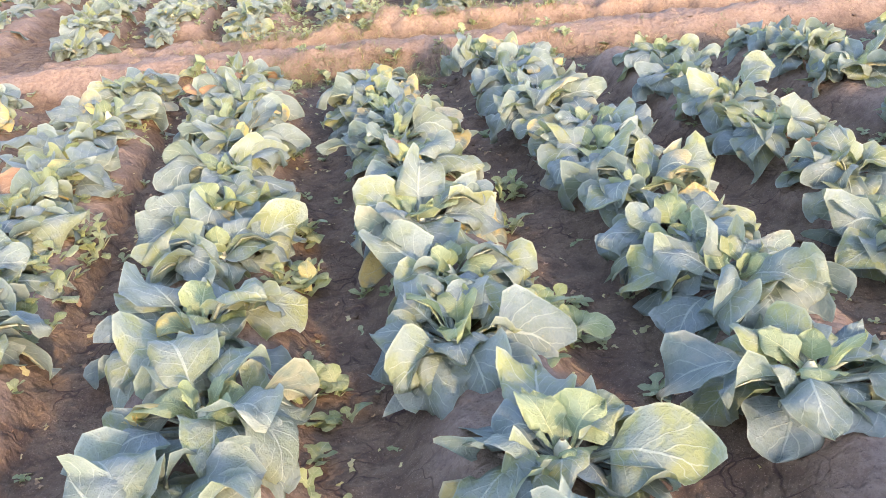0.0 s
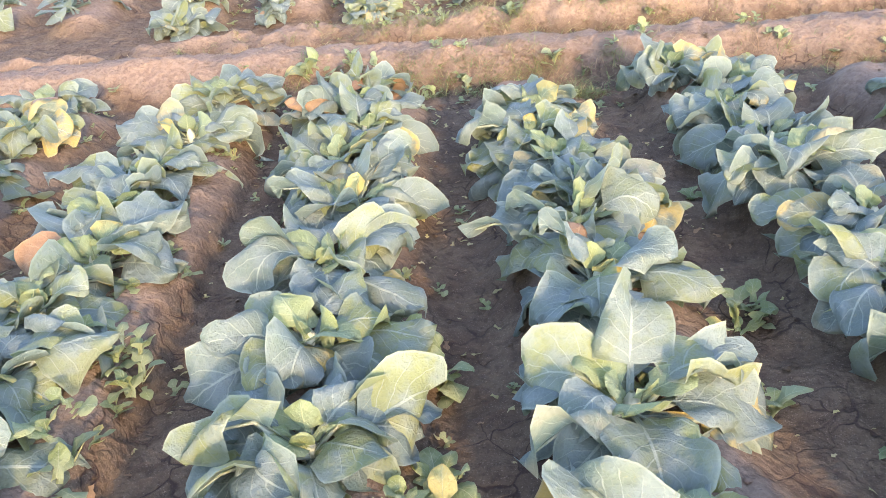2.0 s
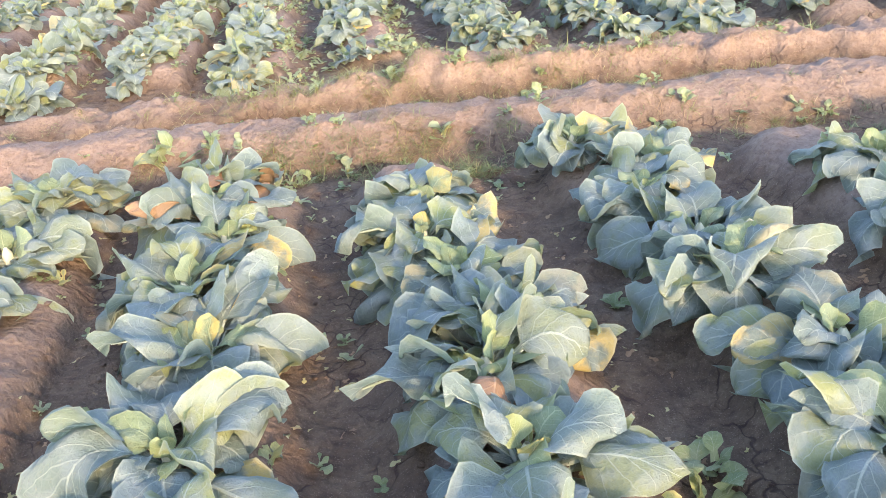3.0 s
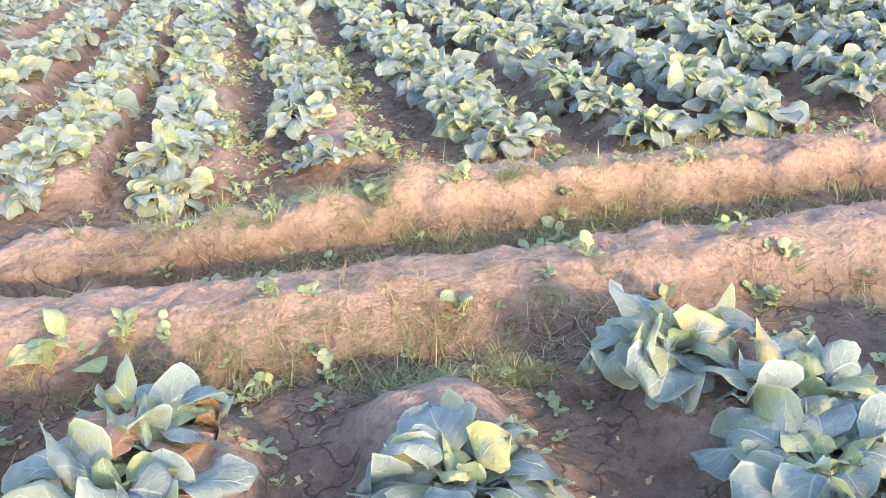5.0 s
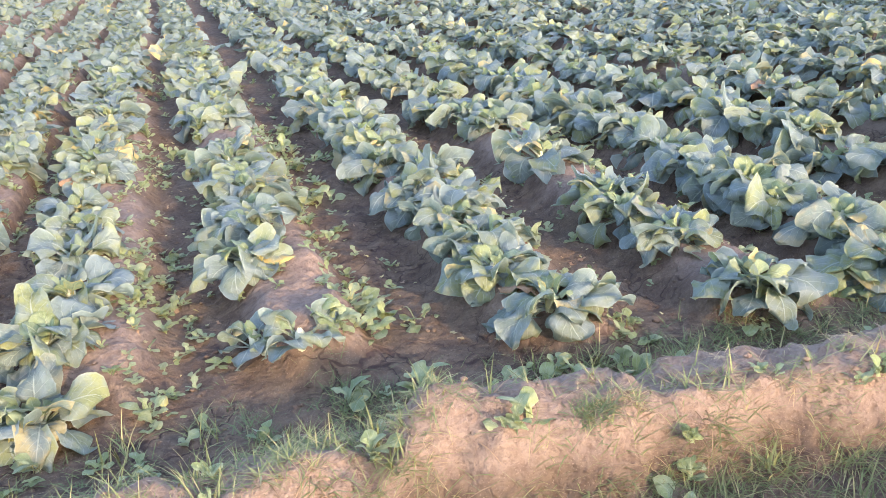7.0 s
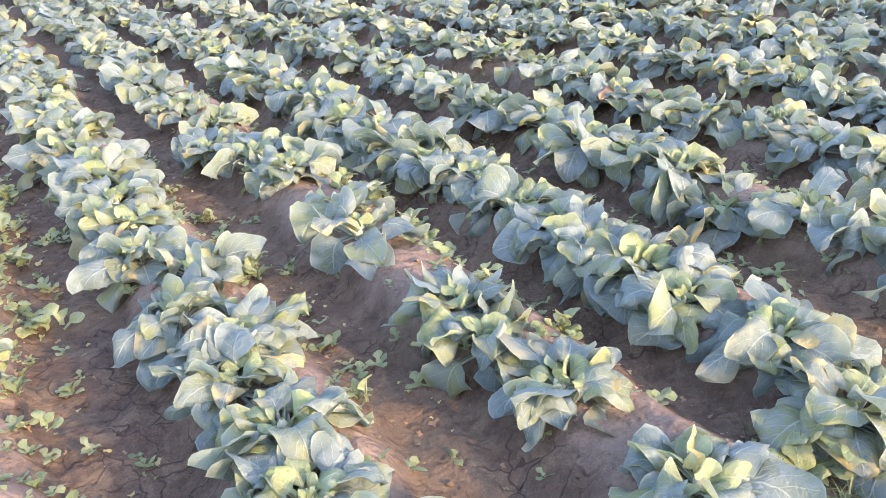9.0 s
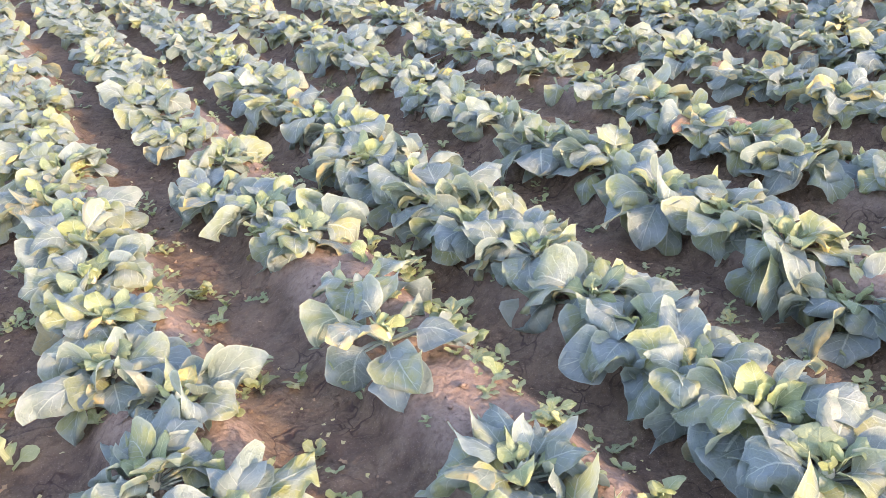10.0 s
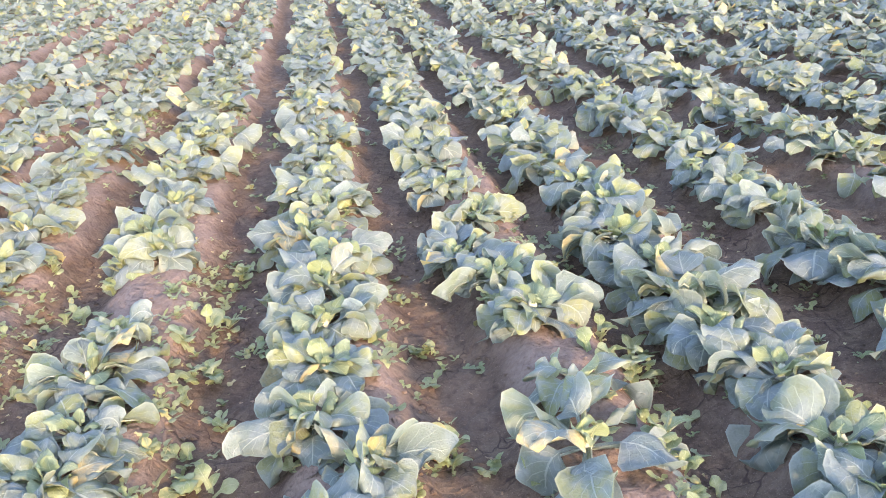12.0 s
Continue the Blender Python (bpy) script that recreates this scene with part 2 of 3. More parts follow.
def ground_height(x, y):
    x, y = np.asarray(x, float), np.asarray(y, float)
    phase = (x - ROW_START - ROW_LEAN * y) / ROW_STEP
    k = np.round(phase)
    drift = DRIFT[np.clip(k, -100, 100).astype(int) + 100]
    d = (phase - k) * ROW_STEP - np.where(y > 7, drift[..., 1], drift[..., 0]) - 0.045 - 0.05 * smooth(7, 8, y)
    end = 0.16 * value_noise(k * 1.7 + 3.3, k * 0.3, 21)
    near = 1 - smooth(5.50 + end, 5.85 + end, y + 0.06 * fractal(x * 5, y * 5, 2, 5))
    far = smooth(7.92 - end, 8.30 - end, y + 0.06 * fractal(x * 5, y * 5, 2, 6))
    field = near + far
    ridge = 0.145 + 0.016 * fractal(x * 1.3 + k, y * 1.3, 3, 2)
    wobble = 0.035 * fractal(x * 2.0, y * 2.0, 2, 9)
    h = field * ridge * (1 - smooth(0.10, 0.33, np.abs(d + wobble)))
    d1 = y - bank_1(x) + 0.035 * fractal(x * 1.4, y * 0.5, 3, 11) + 0.012 * fractal(x * 6, y * 4, 3, 61)
    d2 = y - bank_2(x) + 0.06 * fractal(x * 1.4, y * 0.5, 3, 12) + 0.045 * fractal(x * 6, y * 4, 3, 62)
    lump = 0.075 * np.exp(-((((x + 0.21) / 0.17) ** 4) + ((y - 7.41) / 0.12) ** 4)) + 0.075 * np.exp(-(((x + 0.70) / 0.11) ** 2 + ((y - 7.25) / 0.08) ** 2))
    head = 0.07 * np.exp(-(((x + 0.36) / 0.16) ** 2 + ((y - 5.62) / 0.16) ** 2)) + 0.06 * np.exp(-(((x + 0.60) / 0.12) ** 2 + ((y - 8.90) / 0.14) ** 2))
    one = bank_profile(d1, 0.33, 0.09, 0.10, 0.195 + 0.015 * fractal(x * 0.9, y * 0.9, 2, 13))
    two = bank_profile(d2, 0.12, 0.09, 0.26, 0.135 + 0.06 * smooth(-0.50, -0.36, x) + 0.03 * fractal(x * 0.9, y * 0.9, 2, 14))
    crumble = smooth(0.01, 0.10, 0.27 * one + two) * (0.028 * fractal(x * 5, y * 5, 4, 51) - 0.030 * np.abs(fractal(x * 9, y * 5, 3, 55)) - 0.014 * np.abs(fractal(x * 21, y * 12, 2, 57)) + 0.018)
    ditch = 0.085 * np.exp(-(((y - 6.95) / 0.17) ** 2))
    h = h + one + two + lump + head + crumble - ditch
    away = 1 - smooth(30, 80, np.abs(x) + np.abs(y - 6))
    rough = 0.016 * fractal(x * 6, y * 6, 4, 31) + 0.014 * np.abs(fractal(x * 15, y * 15, 3, 41))
    return h * away + rough * away


def axis(spans):
    """Grid lines: (end, step) spans, joined."""
    lines, at = [spans[0]], spans[0]
    for end, step in spans[1:]:
        n = max(1, round((end - at) / step))
        lines += [at + (end - at) * (i + 1) / n for i in range(n)]
        at = end
    return np.array(lines)


def build_ground():
    gx = axis([-3000, (-600, 1200), (-100, 125), (-30, 14), (-14, 0.30), (-6, 0.14), (-2.4, 0.07), (2.6, 0.026), (7, 0.09), (13, 0.16), (30, 0.6), (100, 14), (600, 125), (3000, 1200)])
    gy = axis([-3000, (-600, 1200), (-100, 125), (-12, 14), (-1, 0.4), (1, 0.12), (5.6, 0.040), (8.1, 0.022), (12.5, 0.040), (17, 0.10), (26, 0.22), (44, 0.5), (100, 14), (600, 125), (3000, 1200)])
    X, Y = np.meshgrid(gx, gy)
    Z = ground_height(X, Y)
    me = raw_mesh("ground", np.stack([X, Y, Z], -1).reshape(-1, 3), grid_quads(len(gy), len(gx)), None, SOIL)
    return tagged(new("ground", me), "dry brown ploughed field soil with ridges, furrows and banks", "soil", kind="structure")


build_ground()


# ---- leaves ----
def leaf_arrays(rng, length, width, rise, droop, bend, curl, wave, twist, petiole=0.26, rows=15, cols=11, tube=True):
    """One leaf that grows from the origin towards +x: a bare stalk, then a broad egg-shaped blade that nods over.

    rise and droop: degrees above the level at its foot and its tip; bend: where along it the blade folds over;
    curl: how its two halves roof down (or cup up); wave: how far its margin undulates."""
    stalk_rows = max(1, rows // 6)
    blade = 1 - (1 - np.linspace(0, 1, rows - stalk_rows)) ** 1.5
    s = np.concatenate([np.linspace(0, petiole, stalk_rows + 1)[:-1], petiole + (1 - petiole) * blade])
    ph = rng.uniform(0, 6.3, 12)
    calm = min(1.0, cols / 9) ** 1.5  # a coarse mesh cannot carry the finest folds
    fold = 1 / (1 + np.exp(-(s - bend) * rng.uniform(6, 16)))
    fold = (fold - fold[0]) / (fold[-1] - fold[0])
    angle = np.radians(rise + (droop - rise) * (0.8 * fold + 0.2 * s) - rng.uniform(-15, 60) * smooth(0.70, 1.0, s))
    step = length * np.diff(s)
    half = (angle[:-1] + angle[1:]) / 2
    mx = np.concatenate([[0], np.cumsum(step * np.cos(half))])
    mz = np.concatenate([[0], np.cumsum(step * np.sin(half))])
    u = np.clip((s - petiole) / (1 - petiole), 0, 1)
    w = width / 2 * np.sin(np.pi * u ** rng.uniform(0.66, 0.92)) ** rng.uniform(0.44, 0.62)
    w = np.maximum(w, 0.010 * (1 - s * 0.9))
    v = np.linspace(-1, 1, cols)
    v = np.sign(v) * np.abs(v) ** 0.85
    S, V = np.meshgrid(s, v, indexing="ij")
    U, W = u[:, None], w[:, None]
    A, side_of = np.abs(V), np.sign(V)
    kl, kr = curl + (2.0 + np.abs(curl)) * rng.uniform(-0.8, 0.8, 2)
    K = np.where(V < 0, kl, kr) * (0.65 + 0.5 * np.sin(S * 3.0 + ph[7]))
    edge = 1 + calm * A * (0.10 * np.sin(S * 8 + ph[0] + 2 * side_of) + 0.05 * np.sin(S * 19 + ph[1] + 2 * side_of))
    arc = W * A * edge
    # the margin rolls under in places
    roll = calm * rng.uniform(0.2, 2.6) * np.maximum(np.sin(S * 4.2 + ph[8] + 1.4 * side_of), -0.25) * np.maximum(A - 0.62, 0) / 0.38
    turn = np.clip(K * arc + roll, -2.4, 2.4)
    mean = np.where(np.abs(turn) < 1e-3, 1e-3, turn)
    side = side_of * arc * np.sin(mean) / mean
    down = arc * (1 - np.cos(mean)) / mean
    lobes = rng.uniform(5.5, 9.5)
    lift = calm * wave * width * A**1.8 * U * np.sin(S * lobes + ph[2] + 1.9 * side_of)
    lift += 0.45 * calm * wave * width * A**2.5 * U * np.sin(S * 2.3 * lobes + ph[3] - side_of)
    crease = np.abs(((S * 1.8 + V * 0.55 + ph[4]) % 1.0) * 2 - 1) + np.abs(((S * 1.5 - V * 0.8 + ph[5]) % 1.0) * 2 - 1) - 1.0
    lift += 0.085 * calm * width * U * crease * (0.2 + A)
    lift += rng.uniform(-0.30, 0.22) * arc
    lift += 0.040 * width * U * np.sin(S * 7 + V * 2.2 + ph[4]) * np.sin(V * 3.1 + ph[5])
    lift += 0.022 * width * np.sin(V * 7 + ph[9]) * np.sin(S * 21 + ph[6]) * U
    lift += 0.020 * width * np.sin(V * 11 + S * 9 + ph[10]) * np.sin(S * 29 - V * 5 + ph[11]) * U
    lift += 0.13 * width * np.minimum(A, 0.30) * np.minimum(U * 3, 1)
    side, lean = side * np.cos(twist * S), side * np.sin(twist * S)
    n = lift - down + lean
    sway = 0.08 * length * np.sin(S * 2.6 + ph[0]) * S
    # lobes at the foot of the blade reach back along the stalk, and the tip draws out
    back = -rng.uniform(-0.01, 0.08) * length * A**1.6 * np.minimum(W / (0.3 * width), 1)
    px = mx[:, None] - np.sin(angle)[:, None] * n + np.cos(angle)[:, None] * back
    pz = mz[:, None] + np.cos(angle)[:, None] * n + np.sin(angle)[:, None] * back
    verts = np.stack([px, side + sway, pz], -1).reshape(-1, 3)
    uv = np.stack([S, V / 2 + 0.5], -1).reshape(-1, 2)
    quads = grid_quads(rows, cols)
    if tube:
        ring = 4
        pick = np.arange(0, rows - 1, 3)
        a = np.linspace(0, 2 * np.pi, ring, endpoint=False)
        r = (0.0075 * (1 - s[pick]) + 0.0012) * (length / 0.3)
        c, si = np.cos(a), np.sin(a)
        cx = mx[pick] + np.sin(angle[pick]) * r * 0.7
        cz = mz[pick] - np.cos(angle[pick]) * r * 0.7
        tx = cx[:, None] - np.sin(angle[pick])[:, None] * r[:, None] * si
        tz = cz[:, None] + np.cos(angle[pick])[:, None] * r[:, None] * si
        ty = r[:, None] * c + (0.08 * length * np.sin(s[pick] * 2.6 + ph[0]) * s[pick])[:, None]
        quads = np.concatenate([quads, grid_quads(len(pick), ring, len(verts), wrap=True)])
        verts = np.concatenate([verts, np.stack([tx, ty, tz], -1).reshape(-1, 3)])
        uv = np.concatenate([uv, np.stack([np.repeat(s[pick], ring), np.full(len(pick) * ring, 0.5)], -1)])
    return verts, quads, uv


LEAF_RANGES = {
    # length, width, rise, droop, bend, curl, wave, twist
    "outer": ((0.25, 0.36), (0.180, 0.262), (12, 46), (-80, 0), (0.40, 0.64), (-3.0, 8.0), (0.13, 0.31), (-0.9, 0.9)),
    "middle": ((0.19, 0.28), (0.145, 0.215), (22, 56), (-70, 8), (0.38, 0.66), (-5.0, 8.0), (0.13, 0.32), (-1.0, 1.0)),
    "inner": ((0.11, 0.16), (0.090, 0.14), (35, 75), (-60, 30), (0.45, 0.8), (-9.0, 5.0), (0.12, 0.26), (-0.7, 0.7)),
    "heart": ((0.07, 0.10), (0.06, 0.09), (65, 92), (0, 65), (0.6, 0.9), (-14.0, -3.0), (0.12, 0.24), (-0.5, 0.5)),
}
BARE_STALK = {"outer": 0.36, "middle": 0.29, "inner": 0.22, "heart": 0.18}


def draw_leaf(rng, kind, rows=0, cols=0, tube=True):
    if not rows:
        rows, cols = (13, 9) if kind in ("outer", "middle") else (8, 7)
    return leaf_arrays(rng, *[rng.uniform(*span) for span in LEAF_RANGES[kind]], petiole=BARE_STALK[kind], rows=rows, cols=cols, tube=tube)


leaf_rng = np.random.default_rng(11)
POOL = {
    kind: [raw_mesh(kind + "_leaf", *draw_leaf(leaf_rng, kind), HEART if kind in ("heart", "inner") else LEAF) for _ in range(count)]
    for kind, count in (("outer", 40), ("middle", 30), ("inner", 12), ("heart", 5))
}
WITHERED_POOL = [raw_mesh("withered_leaf", *draw_leaf(leaf_rng, "outer"), WITHERED) for _ in range(4)]


def stem_mesh():
    ring, heights = 8, [-0.04, 0.0, 0.03, 0.06, 0.085]
    radii = [0.024, 0.019, 0.021, 0.020, 0.006]
    a = np.linspace(0, 2 * np.pi, ring, endpoint=False)
    verts = np.concatenate([np.stack([r * np.cos(a), r * np.sin(a), np.full(ring, z)], -1) for r, z in zip(radii, heights)])
    return raw_mesh("stem", verts, grid_quads(len(radii), ring, wrap=True), np.full((len(verts), 2), 0.5), STALK)


STEM = stem_mesh()


def rosette(rng, size, lush=1.0):
    """The leaves of one plant: kind, turn, height of the foot, tilt, size, in golden-angle order from the outside in."""
    out, turn = [], rng.uniform(0, 360)
    for kind, count in (("outer", rng.integers(13, 18)), ("middle", rng.integers(9, 13)), ("inner", rng.integers(3, 6)), ("heart", 2)):
        count = int(count * lush)
        for i in range(count):
            turn += 137.5 + rng.normal(0, 24)
            foot = {"outer": 0.015, "middle": 0.035, "inner": 0.050, "heart": 0.060}[kind] + 0.012 * i / count
            out.append((kind, turn, foot, rng.normal(-2, 11), rng.normal(0, 17), size * rng.uniform(0.72, 1.10)))
    return out


def leaf_pose(turn, foot, tilt, roll, size):
    a = radians(turn)
    return Matrix.Translation((0.020 * math.cos(a), 0.020 * math.sin(a), foot)) @ Matrix.Rotation(a, 4, "Z") @ Matrix.Rotation(radians(-tilt), 4, "Y") @ Matrix.Rotation(radians(roll), 4, "X") @ Matrix.Diagonal((size, size, size, 1))


PLANT_LABELS = {
    "large": "large blue-green cauliflower plant with broad drooping waxy leaves",
    "middling": "blue-green cauliflower plant with pale-veined leaves on a ridge",
    "small": "small cauliflower plant with few blue-green leaves on bare ridge",
}


def cauliflower(x, y, size, seed, withering=0.006, thin=False):
    rng = np.random.default_rng(seed)
    plant = new("cauliflower_plant")
    plant.empty_display_size = 0.1
    plant.matrix_world = Matrix.Translation((x, y, float(ground_height(x, y)) - 0.005))
    word = "large" if size > 1.14 else "small" if size < 0.8 else "middling"
    tagged(plant, PLANT_LABELS[word], "cauliflower", "cauliflower plants in rows")
    stem = new("stem", STEM)
    stem.parent = plant
    for i, (kind, turn, foot, tilt, roll, scale) in enumerate(rosette(rng, size)):
        if thin and i % 5 in (1, 2, 3):
            continue
        pool = POOL[kind]
        withered = kind == "outer" and rng.random() < withering
        leaf = new("leaf", WITHERED_POOL[rng.integers(len(WITHERED_POOL))] if withered else pool[rng.integers(len(pool))])
        leaf.parent = plant
        leaf.matrix_local = leaf_pose(turn, foot, tilt + (6 if withered else 0), roll, scale * (0.85 if withered else 1.0))
        if withered:
            leaf["label"] = "withered brown leaf"
    return plant


def joined(pieces):
    verts, quads, uvs, n = [], [], [], 0
    for v, q, u in pieces:
        verts.append(v), quads.append(q + n), uvs.append(u)
        n += len(v)
    return np.concatenate(verts), np.concatenate(quads), np.concatenate(uvs)


def moved(arrays, m):
    v, q, u = arrays
    t = np.array(m)
    return v @ t[:3, :3].T + t[:3, 3], q, u


def rosette_arrays(seed, rows, cols, kinds, every=1, lush=1.0):
    """The leaves of a plant as one set of arrays, with a mark for the faces of young leaves."""
    rng = np.random.default_rng(seed)
    pieces, young = [], []
    for i, (kind, turn, foot, tilt, roll, scale) in enumerate(rosette(rng, 1.0, lush)):
        if kind in kinds and i % every == 0:
            spread = Matrix.Translation((rng.normal(0, 0.055), rng.normal(0, 0.07), 0))
            pieces.append(moved(draw_leaf(rng, kind, rows, cols, tube=False), spread @ leaf_pose(turn, foot, tilt, roll, scale * (1.2 if every > 1 else 0.88))))
            young.append(np.full(len(pieces[-1][1]), kind in ("inner", "heart"), np.int32))
    return joined(pieces), np.concatenate(young)


# where plants stand along the rows that the walk passes, from near to far
STANDS = {
    -3: [4.0, 4.4, 4.9, 5.4, 7.75, 8.25, 8.7, 9.2, 9.7, 10.2, 10.7, 11.2],
    -2: [2.2, 2.6, 2.95, 3.3, 3.62, 3.96, 4.35, 4.85, 5.35, 8.05, 8.4, 8.7, 9.2, 9.6, 10.1, 10.6, 11.1, 11.6, 12.1],
    -1: [1.25, 1.7, 2.2, 2.74, 3.14, 3.54, 4.0, 4.4, 4.78, 5.1, 5.4, 7.85, 8.25, 8.65, 9.1, 9.6, 10.1, 10.56, 11.0, 11.5, 12.0, 12.5],
    0: [1.0, 1.45, 2.0, 2.42, 2.86, 3.42, 3.78, 4.05, 4.4, 4.7, 5.05, 8.06, 8.18, 8.84, 9.28, 9.62, 9.98, 10.28, 10.68, 11.05, 12.0, 12.4, 12.8],
    1: [1.1, 1.66, 2.2, 2.55, 2.96, 3.4, 3.79, 4.2, 4.52, 4.92, 5.2, 5.52, 8.06, 8.40, 8.72, 9.05, 9.30, 9.6, 9.95, 10.28, 10.6, 11.0, 11.4, 11.8, 12.2, 12.6],
    2: [2.5, 3.0, 3.52, 4.05, 4.53, 5.0, 8.02, 8.58, 8.92, 9.16, 10.02, 10.44, 11.02, 11.4, 11.82, 12.28, 12.85],
    3: [3.7, 4.4, 4.8, 5.2, 5.5, 8.12, 8.48, 8.84, 9.1, 9.36, 9.66, 9.95, 10.36, 10.72, 11.05, 11.4, 11.85, 12.26, 12.7],
    4: [3.9, 4.4, 4.9, 5.4, 8.5, 8.88, 9.2, 9.55, 9.93, 10.3, 10.62, 11.1, 11.54, 12.1, 12.5],
    5: [8.3, 8.7, 9.1, 9.5, 9.9, 10.3, 10.7, 11.1, 11.5, 11.9],
}
WITHERING = {(-1, 5.1), (-1, 5.4), (-2, 3.3)}  # with brown lower leaves
NUDGES = {(1, 5.52): -0.07, (0, 8.18): -0.14, (0, 8.06): 0.05, (0, 8.84): -0.12, (0, 9.28): -0.06}
THIN = {(2, 10.02), (2, 10.44), (0, 8.06), (0, 8.18)}
BROAD = {(2, 10.02): 1.28, (2, 10.44): 1.12}
SMALL = {(0, 8.06), (0, 8.18), (0, 11.05)}
# rows grow unevenly: how large plants are in each row, before and behind the banks
ROW_SIZE = {(-3, False): 1.08, (-2, False): 1.10, (-1, False): 1.09, (0, False): 1.05, (1, False): 1.03, (2, False): 1.0, (-1, True): 0.86, (0, True): 0.87, (1, True): 0.87, (2, True): 0.82, (3, True): 0.97, (4, True): 0.95, (5, True): 0.92, (-2, True): 0.86}
HEART_LAG = 0.08
plan_rng = np.random.default_rng(5)
for k, ys in STANDS.items():
    for y in ys:
        side = plan_rng.normal(0, 0.05)
        base = ROW_SIZE.get((k, y > 7), 1.0) * (0.94 if 4.4 < y < 7 else 1.12 if y > 10.6 else 1.0)
        side += NUDGES.get((k, y), 0.0)
        size = 0.66 if (k, y) in SMALL else BROAD.get((k, y), 1.0 if k == 2 and 8.3 < y < 9.5 else 1.0) * base * plan_rng.uniform(0.95, 1.08)
        cauliflower(float(row_x(k, y)) + side, y + HEART_LAG, size, int(2300 + 97 * k + 310 * y), 0.28 if (k, y) in WITHERING else 0.004, (k, y) in THIN)

# farther plants of the same rows
FAR_VARIANTS = [rosette_arrays(300 + i, 7, 7, ("outer", "middle", "inner"), lush=1.15) for i in range(12)]
DISTANT_VARIANTS = [rosette_arrays(350 + i, 5, 5, ("outer", "middle"), lush=1.0) for i in range(7)]
OUTSIDE_VARIANTS = [rosette_arrays(400 + i, 5, 4, ("outer", "middle"), every=4) for i in range(5)]


def crop_mass(name, places, variants, seed):
    rng = np.random.default_rng(seed)
    pieces, young = [], []
    for x, y in places:
        size = rng.uniform(0.94, 1.14)
        m = Matrix.Translation((x, y, float(ground_height(x, y)) - 0.005)) @ Matrix.Rotation(rng.uniform(0, 6.28), 4, "Z") @ Matrix.Diagonal((size, size, size, 1))
        arrays, mark = variants[rng.integers(len(variants))]
        pieces.append(moved(arrays, m))
        young.append(mark)
    me = raw_mesh(name, *joined(pieces), LEAF, HEART, np.concatenate(young))
    return tagged(new(name, me), "dense rows of blue-green cauliflower plants far down the field", "cauliflower", kind="stuff")


middle_places, distant_places, outside_places = [], [], []
for k in range(-30, 34):
    ys = [y for y in np.arange(-3.5, 6.0, 0.42)] + [y for y in np.arange(8.3, 36, 0.39)]
    done = STANDS.get(k, [])
    front, back = [y for y in done if y < 7], [y for y in done if y > 7]
    for y in ys:
        y = float(y + plan_rng.normal(0, 0.06))
        x = float(row_x(k, y) + plan_rng.normal(0, 0.04))
        if y < 6.5 and front and min(front) - 0.3 < y or y > 6.5 and back and y < max(back) + 0.3:
            continue
        if 5.7 < y < 7 or plan_rng.random() < 0.02 or not -14 < x < 13:
            continue
        in_the_wedge = -(y - 4.5) * 0.5 - 1.5 < x < (y - 4.0) * 1.05 + 1.5 and y < 24.5 - (0.6 if x > 0 else 1.0) * x
        if y > 8 and in_the_wedge:
            (middle_places if y < 17 else distant_places).append((x, y))
        elif y < 6.5 and abs(x) < 5 and y > 0.5:
            middle_places.append((x, y))
        else:
            outside_places.append((x, y))
middle_places.sort(key=lambda p: math.hypot(p[0] - 0.6, p[1] - 8.5))
for x, y in middle_places[:12]:
    cauliflower(x, y, plan_rng.uniform(0.90, 1.08), int(5000 + 100 * x + 1000 * y))
middle_places = middle_places[12:]
WHOLE_PLANTS = [raw_mesh("cauliflower_plant", *arrays, LEAF, HEART, mark) for arrays, mark in FAR_VARIANTS]
for x, y in middle_places[:180]:
    size = plan_rng.uniform(0.94, 1.12)
    plant = new("cauliflower_plant", WHOLE_PLANTS[plan_rng.integers(len(WHOLE_PLANTS))])
    plant.matrix_world = Matrix.Translation((x, y, float(ground_height(x, y)) - 0.005)) @ Matrix.Rotation(plan_rng.uniform(0, 6.28), 4, "Z") @ Matrix.Diagonal((size, size, size, 1))
    tagged(plant, PLANT_LABELS["middling"], "cauliflower", "cauliflower plants in rows")
middle_places = middle_places[180:]
crop_mass("cauliflower_crop", middle_places, DISTANT_VARIANTS, 61)
crop_mass("cauliflower_crop", distant_places, DISTANT_VARIANTS, 62)
crop_mass("cauliflower_crop", outside_places, OUTSIDE_VARIANTS, 63)


# ---- weeds, grass, clods and litter ----
weed_rng = np.random.default_rng(77)
WEED_LEAVES = [
    leaf_arrays(weed_rng, weed_rng.uniform(0.050, 0.078), weed_rng.uniform(0.034, 0.050), weed_rng.uniform(12, 58), weed_rng.uniform(-35, 10), weed_rng.uniform(0.5, 0.7), weed_rng.uniform(-6, 10), 0.06, weed_rng.uniform(-0.5, 0.5), petiole=0.35, rows=7, cols=5)
    for _ in range(8)
]
WEED_POOL = [raw_mesh("weed_leaf", *a, WEED) for a in WEED_LEAVES]
SEED_LEAVES = [
    leaf_arrays(weed_rng, weed_rng.uniform(0.038, 0.056), weed_rng.uniform(0.027, 0.038), weed_rng.uniform(10, 50), weed_rng.uniform(-25, 15), 0.6, weed_rng.uniform(-8, 8), 0.05, weed_rng.uniform(-0.4, 0.4), petiole=0.38, rows=5, cols=3, tube=False)
    for _ in range(8)
]


